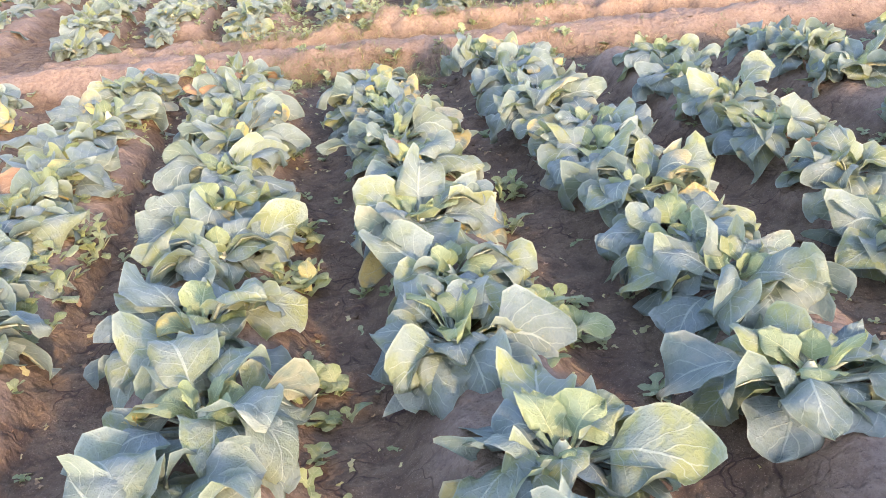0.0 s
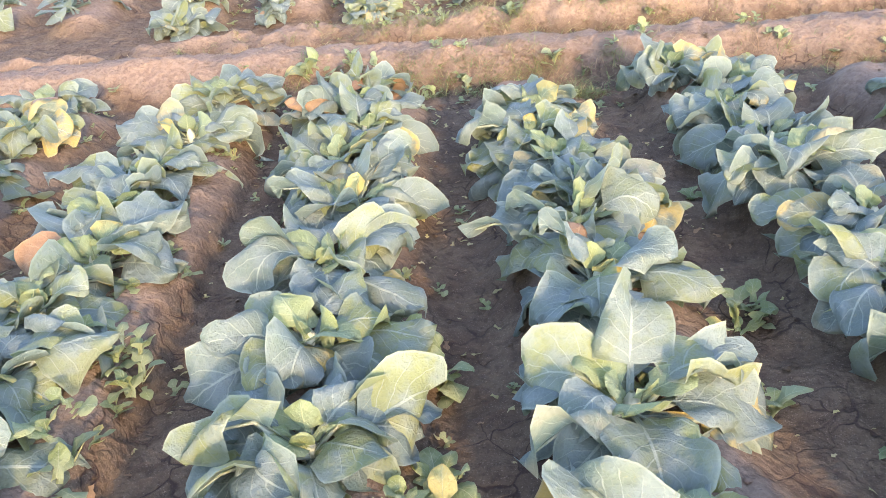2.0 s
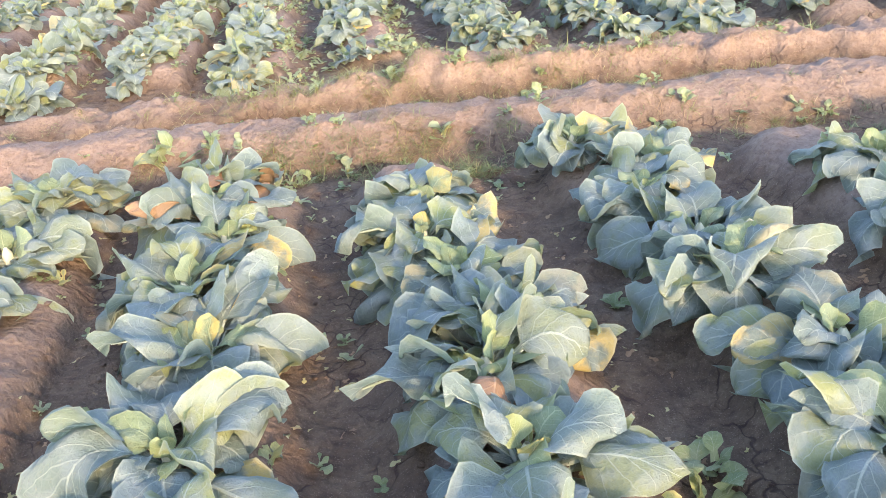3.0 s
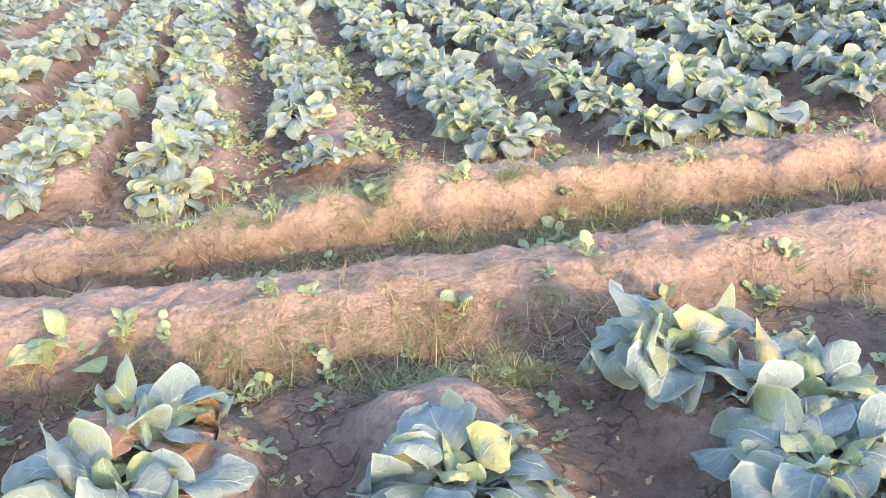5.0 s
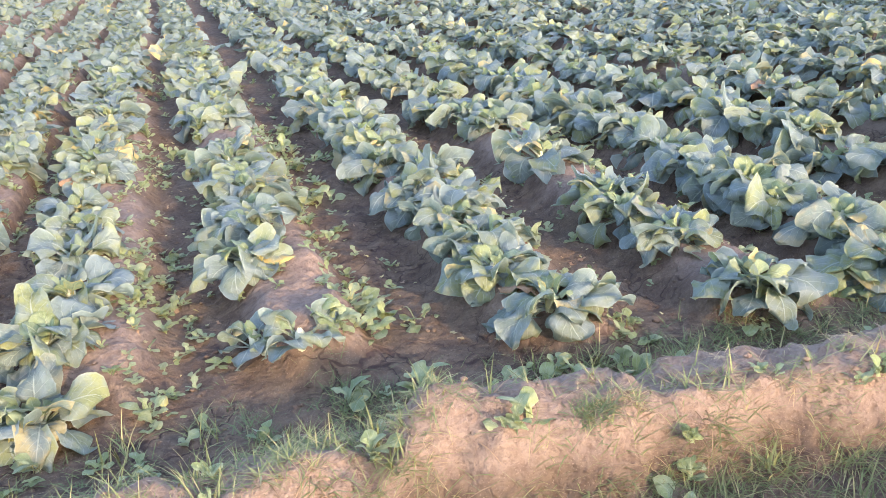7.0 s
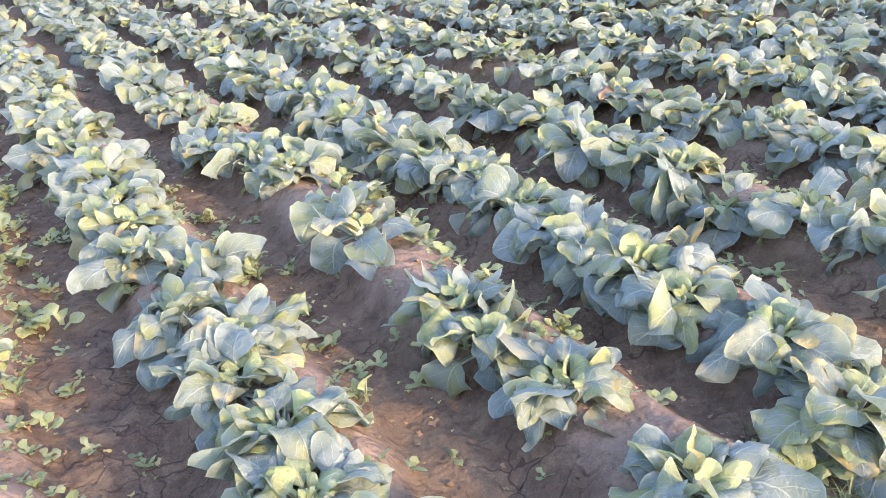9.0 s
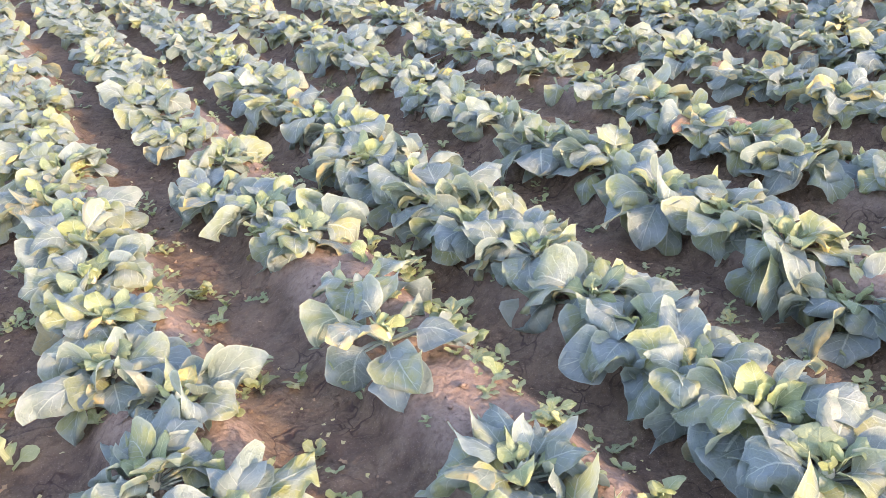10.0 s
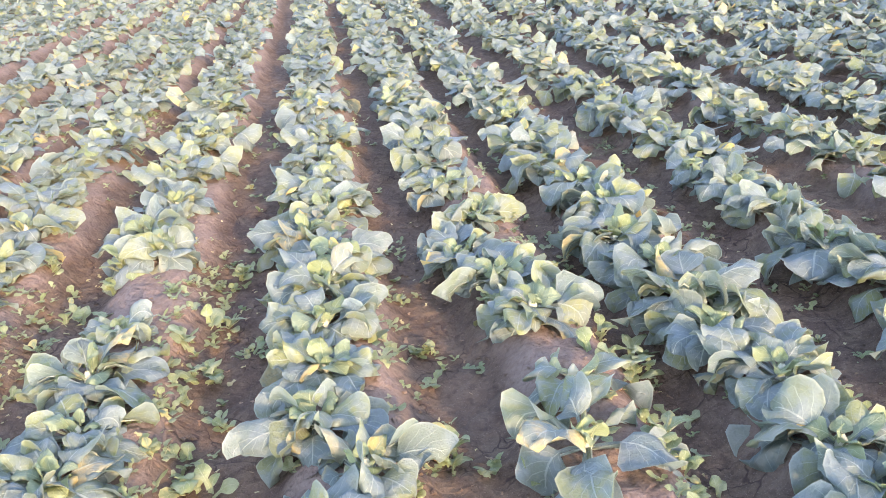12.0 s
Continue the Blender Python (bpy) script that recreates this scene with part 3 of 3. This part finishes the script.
def tilt_matrix(turn, foot, tilt, size):
    return Matrix.Translation((0, 0, foot)) @ Matrix.Rotation(turn, 4, "Z") @ Matrix.Rotation(-tilt, 4, "Y") @ Matrix.Diagonal((size, size, size, 1))


def weed(x, y, size, seed, label):
    rng = np.random.default_rng(seed)
    plant = new("weed")
    plant.empty_display_size = 0.05
    plant.matrix_world = Matrix.Translation((x, y, float(ground_height(x, y)) - 0.004))
    tagged(plant, label, "weed", "weeds on the banks and furrows")
    turn = rng.uniform(0, 6.28)
    shoots = [(0.0, 0.0)] + [(rng.normal(0, 0.035), rng.normal(0, 0.035)) for _ in range(2)]
    for i in range(rng.integers(8, 14)):
        turn += 2.4 + rng.normal(0, 0.3)
        leaf = new("leaf", WEED_POOL[rng.integers(len(WEED_POOL))])
        leaf.parent = plant
        sx, sy = shoots[i % 3]
        leaf.matrix_local = Matrix.Translation((sx * size, sy * size, 0)) @ tilt_matrix(turn, 0.004 * i * size, rng.normal(0.2, 0.25), size * rng.uniform(0.65, 1.25))
    return plant


BANK_WEEDS = [
    (-1.75, 6.64, 1.1), (-1.35, 6.66, 1.2), (-1.22, 6.68, 1.3), (-1.08, 6.60, 0.8), (-0.98, 6.64, 0.9), (-1.85, 6.45, 0.9),
    (-0.60, 6.56, 1.2), (-0.28, 6.56, 1.0), (-0.14, 6.58, 1.0), (0.25, 6.68, 1.2), (0.34, 6.64, 1.3), (0.59, 6.68, 1.3),
    (0.84, 6.40, 1.0), (1.02, 6.25, 1.2), (0.29, 6.32, 1.3), (-0.88, 6.24, 0.8), (-0.71, 6.18, 0.9), (-1.58, 6.05, 2.3),
    (-1.34, 6.12, 1.2), (-1.20, 6.10, 1.0), (-0.92, 5.85, 1.2), (0.11, 6.21, 0.8), (-0.82, 7.66, 1.1), (0.08, 7.80, 1.1),
    (-1.45, 7.02, 1.0), (-1.05, 6.98, 0.9), (-0.72, 7.06, 0.8), (-0.30, 7.12, 0.7), (0.42, 7.22, 0.8), (0.95, 7.24, 0.8), (-0.95, 7.36, 0.8), (-0.45, 7.50, 0.7),
    (0.20, 7.80, 1.3), (0.44, 7.78, 1.3), (0.62, 7.74, 1.1), (0.60, 8.12, 0.9), (0.73, 7.32, 0.9), (-1.20, 7.60, 0.9),
]
RIDGE_WEEDS = [
    (-0.35, 8.37, 1.6), (-0.56, 8.17, 1.5), (-0.24, 8.40, 1.3), (-0.42, 8.22, 1.2), (1.60, 8.04, 1.7), (1.52, 8.12, 1.4),
    (0.31, 10.37, 1.0), (-0.60, 10.38, 1.2), (0.85, 10.18, 0.9), (1.20, 10.00, 1.0), (1.12, 10.82, 1.4), (1.08, 10.70, 1.2),
    (-0.80, 11.21, 1.5), (-0.45, 11.14, 1.0), (-1.39, 3.19, 1.1), (-1.39, 2.85, 1.2), (-0.46, 2.85, 1.2), (-0.60, 3.31, 1.2),
    (0.33, 3.64, 1.0), (-1.35, 2.54, 1.0), (-0.58, 3.09, 1.2), (-0.52, 2.70, 1.0), (0.36, 2.42, 1.2), (0.42, 2.30, 1.3), (-0.30, 2.10, 1.2), (-1.48, 3.23, 1.1),
]
FURROW_WEEDS = [
    (-0.67, 10.96, 1.3), (-1.32, 12.01, 1.7), (-1.34, 11.79, 1.4), (-0.53, 10.22, 1.6), (0.35, 10.24, 1.3), (-1.78, 12.12, 1.3),
    (-0.69, 11.44, 1.0), (-0.56, 11.14, 0.9), (1.0, 10.98, 1.4), (1.0, 10.72, 1.3), (1.07, 10.18, 1.2), (1.1, 10.04, 1.0),
    (0.49, 10.23, 0.8), (0.29, 11.08, 0.9), (0.64, 10.07, 1.1), (-0.74, 12.06, 1.2), (-0.33, 14.01, 1.3), (-1.5, 11.65, 1.2),
    (0.58, 11.26, 1.0), (0.97, 11.63, 1.0), (0.44, 9.03, 1.1), (1.27, 9.1, 1.1), (-0.50, 3.23, 1.7), (-1.34, 3.14, 1.2),
    (-1.76, 3.46, 1.7), (0.31, 3.53, 1.1), (0.3, 3.15, 1.2), (-0.71, 4.3, 1.1), (-1.32, 2.74, 1.3), (-1.31, 2.48, 1.0),
    (-0.46, 2.75, 1.2), (-0.28, 1.99, 1.1), (0.37, 2.16, 1.6), (0.32, 2.27, 1.3), (-0.4, 2.03, 1.2),
]
for i, (x, y, size) in enumerate(BANK_WEEDS):
    weed(x, y, size * (1.0 if size > 1.5 else 0.86), 900 + i, "large pale green broad-leaved weed on the bank" if size > 1.5 else "small pale green broad-leaved weed on the earth bank")
for i, (x, y, size) in enumerate(RIDGE_WEEDS):
    weed(x, y, size * 1.05, 950 + i, "yellow-green broad-leaved weed beside the crop row")

for i, (x, y, size) in enumerate(FURROW_WEEDS):
    weed(x, y, size * 1.1, 1200 + i, "leafy yellow-green weed in the furrow" if size > 1.4 else "small green broad-leaved weed in the furrow")

beside_rng = np.random.default_rng(79)
for k, low, high in ((-1, 8.3, 10.6), (0, 8.2, 10.9), (1, 8.3, 10.4), (2, 9.4, 11.2)):
    y = low
    while y < high:
        if beside_rng.random() < 0.62:
            weed(float(row_x(k, y)) + beside_rng.normal(0.27, 0.04), y, beside_rng.uniform(0.7, 1.15), int(3000 + 100 * y + k), "yellow-green broad-leaved weed beside the crop row")
        y += beside_rng.uniform(0.2, 0.5)


bank_rng = np.random.default_rng(83)
for low, high, count in ((5.95, 6.25, 6), (6.68, 7.02, 12), (7.14, 7.32, 8), (7.62, 7.98, 12)):
    for i in range(count):
        x = bank_rng.uniform(-2.0, 2.2)
        weed(x, bank_rng.uniform(low, high) + 0.05 * x, bank_rng.uniform(0.6, 1.4), int(7000 + 100 * low + i), "small pale green broad-leaved weed on the earth bank")


def seedlings():
    """Seedlings that came up by themselves along the furrows, in drifts."""
    rng = np.random.default_rng(78)
    pieces = []
    while len(pieces) < 12000:
        x, y = rng.uniform(-3.2, 5.0), rng.choice([rng.uniform(1.2, 6.2), rng.uniform(7.6, 16.0), rng.uniform(8.5, 12.5)])
        phase = (x - ROW_START - ROW_LEAN * y) / ROW_STEP
        off = (phase - round(phase)) * ROW_STEP
        wild = max(0.0, 0.5 + 0.5 * float(fractal(np.array(x * 1.1), np.array(y * 0.8), 3, 91)))
        lush = 1.0 if (y > 8 and phase < 1.0) else 0.6 if y > 8 else 0.34
        beside = 0.9 if 0.16 < off < 0.36 else 0.55 if abs(off) > 0.36 else 0.15
        if rng.random() > wild**1.6 * lush * beside:
            continue
        z = float(ground_height(x, y)) - 0.003
        turn, size = rng.uniform(0, 6.28), rng.uniform(0.6, 1.45)
        for i in range(rng.integers(3, 7)):
            turn += 2.4
            m = Matrix.Translation((x, y, z)) @ tilt_matrix(turn, 0.004 * i, rng.normal(0.1, 0.25), size * rng.uniform(0.7, 1.1))
            pieces.append(moved(SEED_LEAVES[rng.integers(8)], m))
    me = raw_mesh("seedlings", *joined(pieces), WEED)
    tagged(new("seedlings", me), "scattered small green weed seedlings in the furrows", "weeds", kind="stuff")


seedlings()


def blades(name, places, low, high, material, label, flat=0.5, seed=5, breadth=1.0, least=0.1):
    """Grass: curved tapering blades, a few rings of quads each."""
    rng = np.random.default_rng(seed)
    n = len(places)
    xy = np.array(places)
    z = ground_height(xy[:, 0], xy[:, 1]) - 0.004
    length, turn = rng.uniform(low, high, n), rng.uniform(0, 2 * np.pi, n)
    lean, arch = rng.uniform(least, flat, n), rng.uniform(0.1, 1.2, n)
    wide = breadth * rng.uniform(0.0010, 0.0024, n)
    rows = 4
    verts = np.zeros((n, rows, 2, 3))
    px, pz = np.zeros(n), np.zeros(n)
    for r in range(rows):
        t = r / (rows - 1)
        if r:
            a = lean + arch * t
            px, pz = px + length / (rows - 1) * np.sin(a), pz + length / (rows - 1) * np.cos(a)
        w = wide * (1 - 0.9 * t)
        for j, sgn in enumerate((-1, 1)):
            verts[:, r, j, 0] = xy[:, 0] + px * np.cos(turn) - sgn * w * np.sin(turn)
            verts[:, r, j, 1] = xy[:, 1] + px * np.sin(turn) + sgn * w * np.cos(turn)
            verts[:, r, j, 2] = z + pz
    base = grid_quads(rows, 2)
    quads = (np.arange(n)[:, None, None] * rows * 2 + base[None]).reshape(-1, 4)
    me = raw_mesh(name, verts.reshape(-1, 3), quads, None, material)
    tagged(new(name, me), label, "grass", kind="stuff")


def patch(rng, spots, per):
    out = []
    for x, y, rx, ry, share in spots:
        for _ in range(int(per * share / 4)):
            cx, cy = x + rng.normal(0, 1.25 * rx), y + rng.normal(0, 1.25 * ry)
            reach = rng.uniform(0.008, 0.028)
            out += [(cx + rng.normal(0, reach), cy + rng.normal(0, reach)) for _ in range(int(2 + 34 * rng.random() ** 2))]
    return out


grass_rng = np.random.default_rng(15)
GREEN_SPOTS = [
    (-0.08, 5.84, 0.07, 0.04, 1.1), (-0.39, 5.86, 0.08, 0.06, 0.6), (-0.62, 5.98, 0.12, 0.06, 0.8), (-0.95, 6.02, 0.16, 0.06, 0.8), (-0.55, 6.06, 0.25, 0.05, 0.6), (-1.5, 6.0, 0.3, 0.08, 0.8),
    (0.55, 6.12, 0.2, 0.06, 0.3), (1.6, 6.15, 0.4, 0.1, 0.9), (-0.35, 6.90, 0.3, 0.06, 0.8), (-1.0, 6.85, 0.3, 0.06, 0.6), (0.45, 6.98, 0.4, 0.06, 0.8), (-1.8, 6.80, 0.4, 0.07, 0.7), (1.7, 6.95, 0.5, 0.08, 0.9),
    (-0.5, 7.82, 0.22, 0.07, 0.7), (0.35, 7.88, 0.2, 0.06, 0.6), (0.85, 7.92, 0.2, 0.07, 0.9), (1.5, 7.95, 0.3, 0.09, 1.6), (2.4, 7.95, 0.5, 0.1, 1.4), (-1.4, 7.72, 0.4, 0.08, 0.4),
    (0.13, 7.28, 0.04, 0.025, 0.5), (-0.9, 7.40, 0.3, 0.06, 0.5), (1.6, 14.2, 0.12, 0.12, 0.6), (-0.6, 8.05, 0.12, 0.1, 0.4),
]
STRAW_SPOTS = [
    (-1.0, 6.35, 0.9, 0.10, 1.2), (0.8, 6.40, 0.7, 0.12, 1.6), (-1.0, 7.45, 0.7, 0.08, 1.6), (0.9, 7.40, 0.6, 0.10, 1.4), (0.0, 7.20, 0.8, 0.06, 1.0),
    (-0.9, 5.95, 0.8, 0.12, 0.8), (2.0, 6.5, 0.8, 0.15, 1.0), (2.0, 7.45, 0.6, 0.15, 1.0), (-2.2, 6.6, 0.5, 0.3, 0.8),
]
COARSE_SPOTS = [
    (-1.5, 7.05, 0.5, 0.07, 1.0), (-0.5, 7.10, 0.3, 0.07, 2.2), (0.3, 7.15, 0.3, 0.07, 2.4), (1.0, 7.15, 0.3, 0.07, 2.2), (-1.0, 7.20, 0.3, 0.07, 1.6), (2.0, 7.1, 0.5, 0.08, 1.2),
    (-1.1, 7.38, 0.35, 0.08, 1.3), (-0.45, 7.42, 0.16, 0.07, 1.0), (0.55, 7.38, 0.5, 0.07, 0.6), (1.5, 7.4, 0.5, 0.08, 0.6),
    (-1.2, 7.72, 0.4, 0.07, 0.4), (-0.35, 7.74, 0.25, 0.07, 0.7), (0.4, 7.78, 0.3, 0.06, 1.0), (1.3, 7.88, 0.4, 0.08, 1.8), (2.4, 7.9, 0.5, 0.1, 1.6),
    (-0.7, 6.80, 0.6, 0.05, 1.0), (0.5, 6.84, 0.5, 0.05, 1.0), (1.7, 6.85, 0.5, 0.06, 1.0), (-0.9, 6.02, 0.4, 0.06, 0.9), (1.4, 6.1, 0.4, 0.08, 0.6),
    (-0.3, 6.96, 0.8, 0.06, 2.4), (0.9, 7.0, 0.5, 0.06, 1.4), (-0.30, 6.08, 0.10, 0.06, 0.6), (0.12, 6.06, 0.10, 0.06, 0.6),
]
blades("grass", patch(grass_rng, COARSE_SPOTS, 170), 0.03, 0.13, COARSE, "tangled coarse green grass on the banks and in the ditch", 1.50, 8, 1.35, 0.45)
blades("grass", patch(grass_rng, GREEN_SPOTS, 260), 0.025, 0.09, GRASS, "short green grass tufts along the bank feet and ditch", 1.45, 5, 1.2, 0.4)
blades("dry_grass", patch(grass_rng, STRAW_SPOTS, 95), 0.03, 0.11, STRAW, "sparse dry straw-coloured grass on the banks", 1.5, 6, 0.7, 1.05)


TALL_SPOTS = [
    (-1.4, 6.95, 0.5, 0.10, 0.8), (-0.4, 7.02, 0.4, 0.10, 1.0), (0.4, 7.05, 0.4, 0.10, 1.2), (1.2, 7.08, 0.4, 0.10, 1.0), (-0.9, 7.40, 0.4, 0.10, 1.0),
    (0.6, 7.42, 0.5, 0.10, 0.8), (1.6, 7.45, 0.4, 0.10, 0.8), (0.9, 7.86, 0.6, 0.08, 1.6), (-0.6, 7.74, 0.5, 0.08, 1.2), (2.0, 7.92, 0.4, 0.08, 1.4), (-0.4, 5.92, 0.5, 0.08, 0.8),
]
blades("tall_grass", [(x + grass_rng.normal(0, 0.02), y + grass_rng.normal(0, 0.02)) for x, y in patch(grass_rng, TALL_SPOTS, 9)], 0.06, 0.17, COARSE, "single tall thin grass blades on the banks", 0.7, 9, 1.9, 0.05)

TWIG = grass_material("dead_stalk", (0.12, 0.08, 0.05), (0.26, 0.18, 0.11), 0.5)
TWIG_SPOTS = [(-0.6, 6.25, 0.8, 0.10, 1.0), (0.7, 6.30, 0.6, 0.12, 1.2), (-0.3, 7.30, 0.9, 0.08, 1.2), (1.1, 7.30, 0.6, 0.10, 1.0), (-0.6, 6.0, 0.9, 0.12, 0.8), (0.4, 5.9, 0.7, 0.15, 0.6),
    (-0.35, 6.16, 0.10, 0.10, 1.0), (0.10, 6.12, 0.12, 0.10, 1.2), (0.62, 6.32, 0.14, 0.08, 0.9), (-0.62, 6.30, 0.12, 0.08, 0.9), (-1.1, 6.2, 0.16, 0.08, 0.6), (0.0, 7.08, 0.9, 0.08, 1.6)]
blades("dead_stalks", patch(grass_rng, TWIG_SPOTS, 150), 0.03, 0.15, TWIG, "thin dead brown stalks lying on the banks", 1.6, 7, 1.35, 1.0)


def clods():
    """Crumbs and clods of earth."""
    rng = np.random.default_rng(31)
    ring, levels = 6, 4
    a = np.linspace(0, 2 * np.pi, ring, endpoint=False)
    shapes = []
    for _ in range(10):
        v = []
        for t in np.linspace(-0.95, 0.95, levels):
            r = math.sqrt(1 - t * t) * rng.uniform(0.55, 1.35, ring)
            v.append(np.stack([r * np.cos(a), r * np.sin(a) * 0.85, np.full(ring, t * 0.45) + rng.normal(0, 0.10, ring)], -1))
        shapes.append(np.concatenate(v))
    base = grid_quads(levels, ring, wrap=True)
    caps = np.array([[0, 1, 2, 3], [0, 3, 4, 5], [18, 19, 20, 21], [18, 21, 22, 23]])
    base = np.concatenate([base, caps])
    n = 4400
    x = rng.uniform(-2.8, 3.6, n)
    y = np.where(rng.random(n) < 0.5, rng.uniform(1.1, 8.4, n), rng.uniform(7.6, 13.5, n))
    z = ground_height(x, y)
    size = 0.003 + 0.014 * rng.random(n) ** 3.0
    turn = rng.uniform(0, 6.28, n)
    pick = rng.integers(0, 10, n)
    S = np.array(shapes)[pick] * size[:, None, None]
    c, s = np.cos(turn)[:, None], np.sin(turn)[:, None]
    V = np.stack([S[..., 0] * c - S[..., 1] * s + x[:, None], S[..., 0] * s + S[..., 1] * c + y[:, None], S[..., 2] + z[:, None] + 0.3 * size[:, None]], -1)
    quads = (np.arange(n)[:, None, None] * 24 + base[None]).reshape(-1, 4)
    me = raw_mesh("soil_clods", V.reshape(-1, 3), quads, None, SOIL)
    tagged(new("soil_clods", me), "small brown clods and crumbs of dry earth", "soil", kind="stuff")


clods()


def litter(count, material, label, seed):
    """Shed scraps of leaf that lie on the soil."""
    rng = np.random.default_rng(seed)
    pieces = []
    for _ in range(count):
        x, y = rng.uniform(-2.2, 3.2), rng.choice([rng.uniform(1.2, 6.0), rng.uniform(8.2, 13.0)])
        k = round((x - ROW_START - ROW_LEAN * y) / ROW_STEP)
        x = float(row_x(k, y)) + rng.choice([-1, 1]) * rng.uniform(0.24, 0.44)
        m = Matrix.Translation((x, y, float(ground_height(x, y)) + 0.006)) @ Matrix.Rotation(rng.uniform(0, 6.28), 4, "Z") @ Matrix.Rotation(rng.uniform(0.4, 0.9), 4, "Y") @ Matrix.Diagonal((*[rng.uniform(0.3, 0.9)] * 3, 1))
        pieces.append(moved(SEED_LEAVES[rng.integers(8)], m))
    me = raw_mesh("leaf_litter", *joined(pieces), material)
    tagged(new("leaf_litter", me), label, "leaves", kind="stuff")


YELLOWED = leaf_material("yellowed_leaf", (0.46, 0.43, 0.17), (0.38, 0.36, 0.16), (0.36, 0.24, 0.11), (0.50, 0.46, 0.27), (0.44, 0.42, 0.24))
litter(800, WITHERED, "scattered withered brown leaf scraps on the soil", 33)
litter(900, YELLOWED, "scattered shed yellow leaf scraps on the soil", 34)
